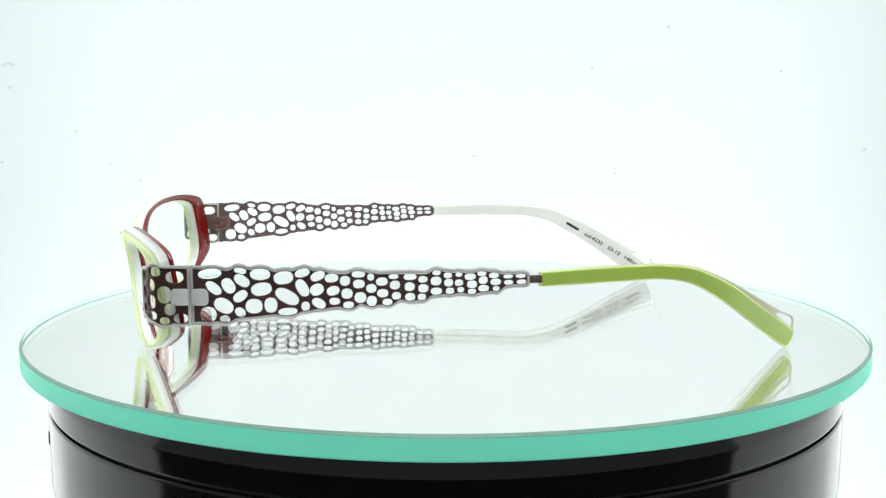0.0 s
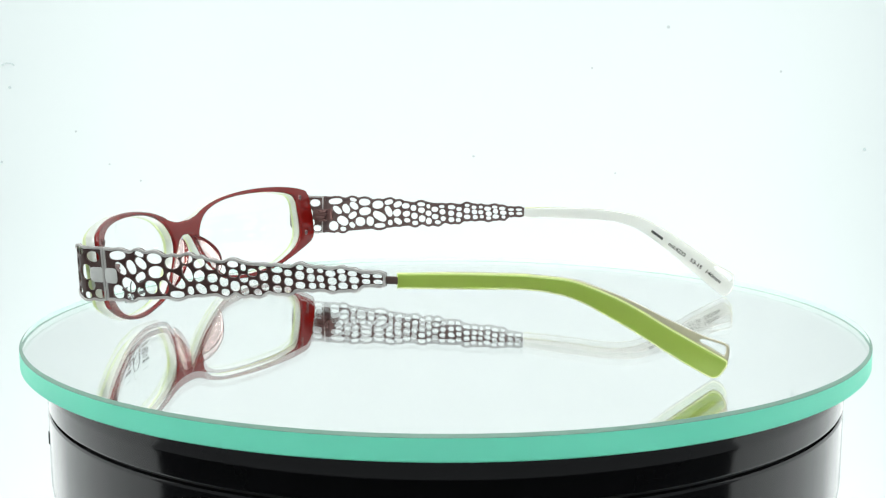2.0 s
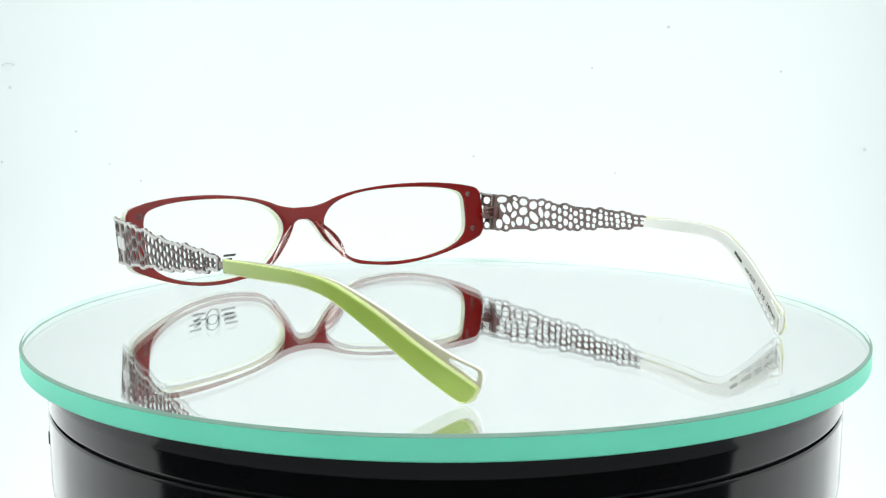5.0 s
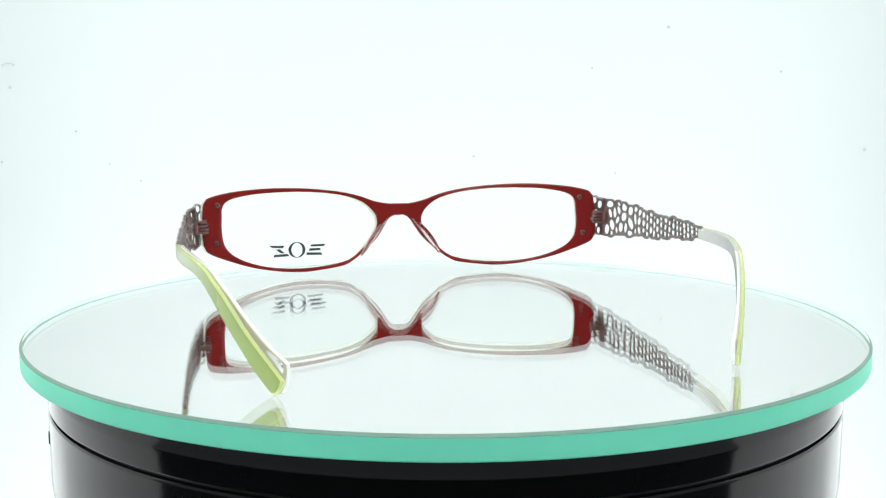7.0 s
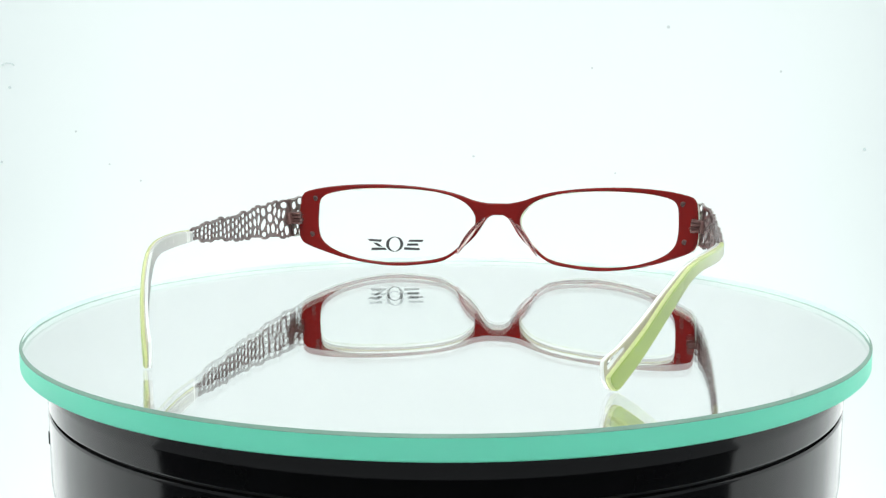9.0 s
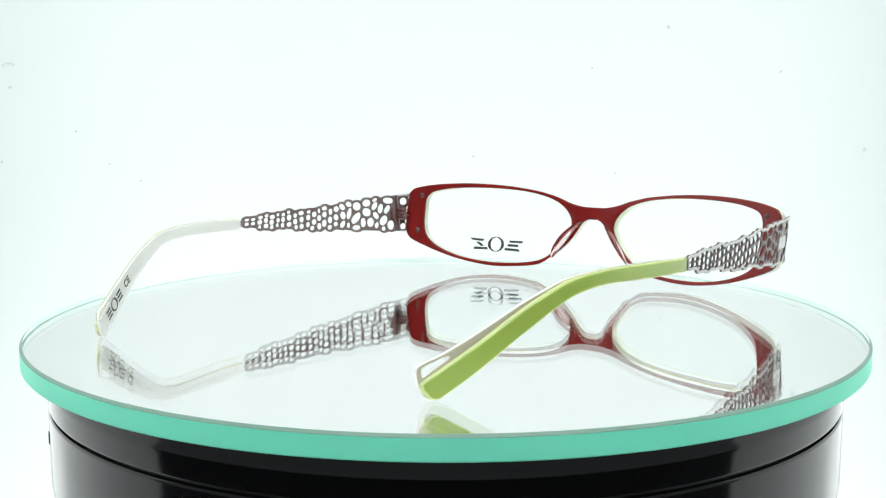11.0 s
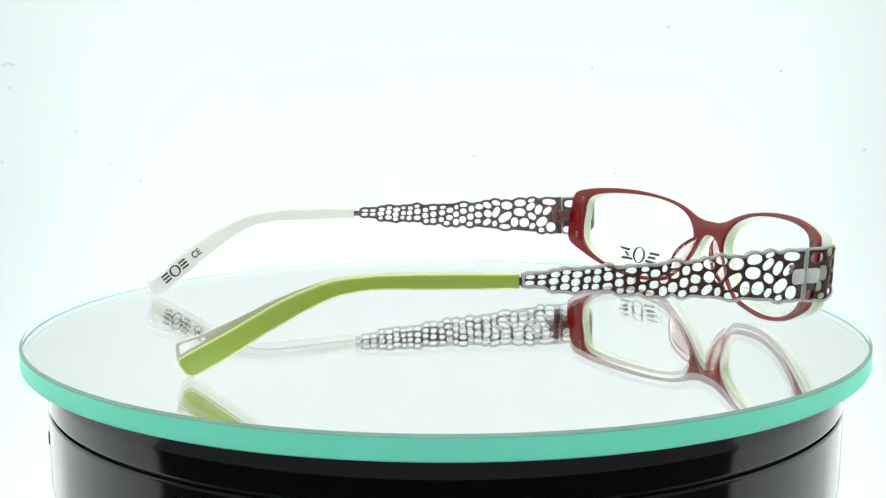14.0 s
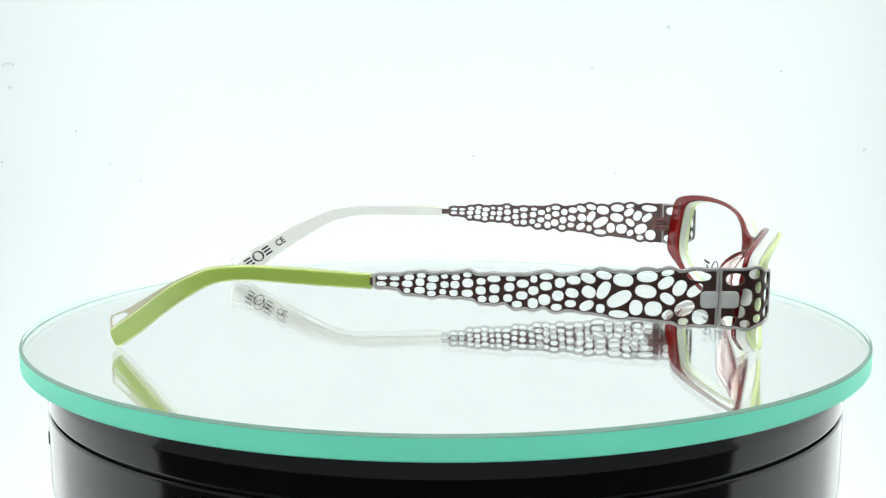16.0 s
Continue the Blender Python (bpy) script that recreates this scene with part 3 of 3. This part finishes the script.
        part("printed_code", writing("CE", 3.0, 2.3, along(11.2, 0.4)), PRINT, tip, "printed black letters CE")
    return temple


# half outline of the front (outward, height) from the bridge round the lug to the nose
RIM_OUTER = [(3.7, 23.6), (8.6, 24.6), (13.5, 26.4), (20.4, 28.1), (30.2, 29.4), (39.8, 30.0), (49.3, 30.0), (58.5, 29.3), (64.9, 28.0), (66.5, 26.7), (67.1, 24.9), (67.5, 18.3), (67.3, 13.6), (66.6, 11.3), (65.0, 9.7), (60.5, 7.6), (54.0, 5.1), (47.5, 3.3), (39.9, 2.0), (33.2, 1.6), (26.4, 2.1), (20.5, 2.9), (17.6, 4.0), (14.2, 6.3), (10.7, 9.2), (7.7, 12.3), (5.5, 15.6), (3.7, 18.3), (1.7, 19.5)]
RIM_INNER = [(61.1, 21.8), (60.9, 24.1), (59.7, 26.1), (56.7, 27.3), (51.1, 28.2), (43.6, 28.6), (34.0, 28.5), (25.3, 27.8), (18.5, 26.5), (13.5, 24.7), (10.2, 22.3), (8.2, 19.5), (7.9, 16.8), (8.7, 14.7), (10.6, 11.7), (13.6, 8.3), (17.0, 5.6), (20.5, 4.3), (26.4, 3.3), (34.2, 2.9), (41.8, 3.4), (48.4, 4.7), (54.0, 6.7), (57.7, 8.9), (59.9, 11.3), (60.8, 13.7), (61.2, 17.1)]
YAW = radians(2.05)
SPLAY = 0.75


def front_place(x, z, d):
    """Outward, height and depth (forward from the red back) on the curved, leaning front."""
    y = 11.8 - 11.8 * (x / 63) ** 2 + 0.137 * (z - 19.5)
    n = Vector((SPLAY * 23.6 * x / 63 ** 2, 1.0, -0.137)).normalized() * d
    x, y, z = x + n.x, y + n.y, z + n.z
    return (1.45 + x * math.cos(YAW) - y * math.sin(YAW), 69.4 + x * math.sin(YAW) + y * math.cos(YAW), z)


def shifted(pts, k):
    """The closed line moved sideways by k, to its left."""
    out, n = [], len(pts)
    for i in range(n):
        a, b = Vector(pts[i - 1]), Vector(pts[(i + 1) % n])
        t = (b - a).normalized()
        out.append((pts[i][0] - t.y * k, pts[i][1] + t.x * k))
    return out


def build_front(glasses):
    half = spline(RIM_OUTER, 3, False)
    outer = turned(half + [(-x, z) for x, z in half[::-1]])
    ring = turned(spline(RIM_INNER, 3))
    rings = [ring, turned([(-x, z) for x, z in ring])]
    layer = lambda o, h, d, t, bev: plate(o, h, t / 2, bev, lambda x, z, w: front_place(x, z, d - w), 2, range(-66, 67, 3))
    front = part("front_frame", layer(outer, rings, 0.55, 1.1, 0.42), RED, glasses, "polished dark red acetate back of the front")
    grown = [shifted(r, 0.06) for r in rings]
    part("white_layer", layer(shifted(outer, 0.1), grown, 2.1, 2.0, 0.1), WHITE, front, "white acetate middle layer")
    part("lime_layer", layer(shifted(outer, 0.6), grown, 3.6, 1.0, 0.42), LIME_EDGE, front, "pale lime acetate outer layer")

    for sg in (-1, 1):
        # lens, a curved sheet in the groove of the rim
        line = shifted(ring, -0.25)
        xs = np.array([q[0] for q in line])
        k0, k1 = int(xs.argmin()), int(xs.argmax())
        two = [line[k0:k1 + 1] if k0 < k1 else line[k0:] + line[:k1 + 1], line[k1:k0 + 1] if k1 < k0 else line[k1:] + line[:k0 + 1]]
        runs = [np.array(sorted(r)) for r in two]
        lows, highs = sorted(runs, key=lambda r: r[:, 1].mean())
        bm = bmesh.new()
        n, m = 40, 8
        cols = []
        for i in range(n + 1):
            x = xs.min() + (xs.max() - xs.min()) * (0.5 - 0.5 * math.cos(math.pi * i / n))
            z0, z1 = np.interp(x, lows[:, 0], lows[:, 1]), np.interp(x, highs[:, 0], highs[:, 1])
            cols.append([bm.verts.new(Vector(front_place(sg * x, z0 + (z1 - z0) * j / m, 2.3)) * MM) for j in range(m + 1)])
        for a, b in zip(cols, cols[1:]):
            for j in range(m):
                bm.faces.new((a[j], a[j + 1], b[j + 1], b[j]))
        bmesh.ops.remove_doubles(bm, verts=bm.verts, dist=1e-6)
        lens = part("lens", bm, LENS, glasses, "clear plastic demo lens" + (" with a black printed mark" if sg < 0 else ""))
        if sg < 0:
            def mark(name, quads):
                bm = bmesh.new()
                for quad in quads:
                    bm.faces.new([bm.verts.new(Vector(front_place(x + 0.35, z + 0.3, 2.2)) * MM) for x, z in quad])
                bmesh.ops.remove_doubles(bm, verts=bm.verts, dist=1e-6)
                part(name, bm, PRINT, lens, "black print of plain shapes")

            for quad in ([(-45.6, 10.8), (-40.4, 10.5), (-40.9, 9.7), (-44.5, 10.0)], [(-43.4, 9.4), (-42.0, 9.4), (-40.2, 8.0), (-41.6, 8.0)], [(-44.2, 6.8), (-43.8, 7.7), (-39.3, 7.7), (-38.7, 6.9)],
                         [(-32.9, 6.9), (-32.8, 7.8), (-27.7, 7.5), (-27.3, 6.7)], [(-31.4, 9.7), (-31.2, 10.4), (-26.2, 10.4), (-26.7, 9.6)], [(-32.0, 8.3), (-31.7, 9.1), (-28.1, 9.1), (-27.9, 8.3)]):
                mark("printed_bar", [quad])
            w = lambda g: 0.35 + 0.7 * abs(math.cos(g)) ** 0.8
            hoop = [(2 * math.pi * i / 32, 2 * math.pi * (i + 1) / 32) for i in range(32)]
            mark("printed_ring", [[(-36.1 + (2.95 - k) * math.cos(g), 8.85 + (2.65 - k * 0.6) * math.sin(g)) for g, k in ((a, 0), (b, 0), (b, w(b)), (a, w(a)))] for a, b in hoop])

        # screws that hold the end piece
        for z, x in ((25.3, 62.7), (13.0, 63.4)):
            bm = bmesh.new()
            at = Vector(front_place(sg * x, z, 0.08)) * MM
            tilt = Matrix.Translation(at) @ Matrix.Rotation(radians(90), 4, "X")
            bmesh.ops.create_cone(bm, cap_ends=True, segments=24, radius1=1.05 * MM, radius2=0.85 * MM, depth=0.5 * MM, matrix=tilt)
            screw = part("screw", bm, SCREW, glasses, "small dark slotted screw")
            bm = bmesh.new()
            turn = 25 if z > 20 else -50
            box(bm, lambda u, v, w: tuple((tilt @ Matrix.Rotation(radians(turn), 4, "Z") @ Vector((u * MM, v * MM, w * MM))) / MM), -0.8, 0.8, -0.14, 0.14, 0.14, 0.28, 0.03)
            part("screw_slot", bm, GROOVE, screw)

        # nose pad: a clear red wing that grows out of the rim
        bm = bmesh.new()
        n, m = 20, 16
        rows = []
        for i in range(n + 1):
            t = i / n
            x, z = 4.3 + 9.7 * t + 0.4 * math.sin(math.pi * t), 18.6 - 12.8 * t
            swell = math.sin(math.pi * min(1, max(0, t * 0.94 + 0.03))) ** 0.6
            deep, thin = 2.35 * swell, 1.25 * swell
            row = []
            for j in range(m):
                g = 2 * math.pi * j / m
                back = deep * (1 - math.sin(g)) - 0.3
                side = thin * math.cos(g) * (0.7 + 0.3 * math.sin(g))
                row.append(bm.verts.new(Vector(front_place(sg * (x + 0.82 * side + 0.14 * back), z + 0.57 * side + 0.1 * back, -back)) * MM))
            rows.append(row)
        for a, b in zip(rows, rows[1:]):
            for j in range(m):
                bm.faces.new((a[j], a[(j + 1) % m], b[(j + 1) % m], b[j]))
        bm.faces.new(rows[0])
        bm.faces.new(rows[-1][::-1])
        part("nose_pad", bm, PAD, glasses, "clear red acetate nose pad")
    return front


def build_glasses():
    glasses = new("eyeglasses")
    tagged(glasses, "red and lime acetate eyeglasses with pierced brown metal temples, open", "eyeglasses")
    build_front(glasses)
    for side in SIDES:
        build_temple(side, glasses)
    return glasses


BASE = build_base()
DISC = build_disc()
GLASSES = build_glasses()


def motions():
    rows = [(t, pose(0, 0, 0, 0, 0, SPIN * (t - 8))) for t in range(0, 17)]
    walk(DISC, rows)
    walk(GLASSES, rows)


motions()
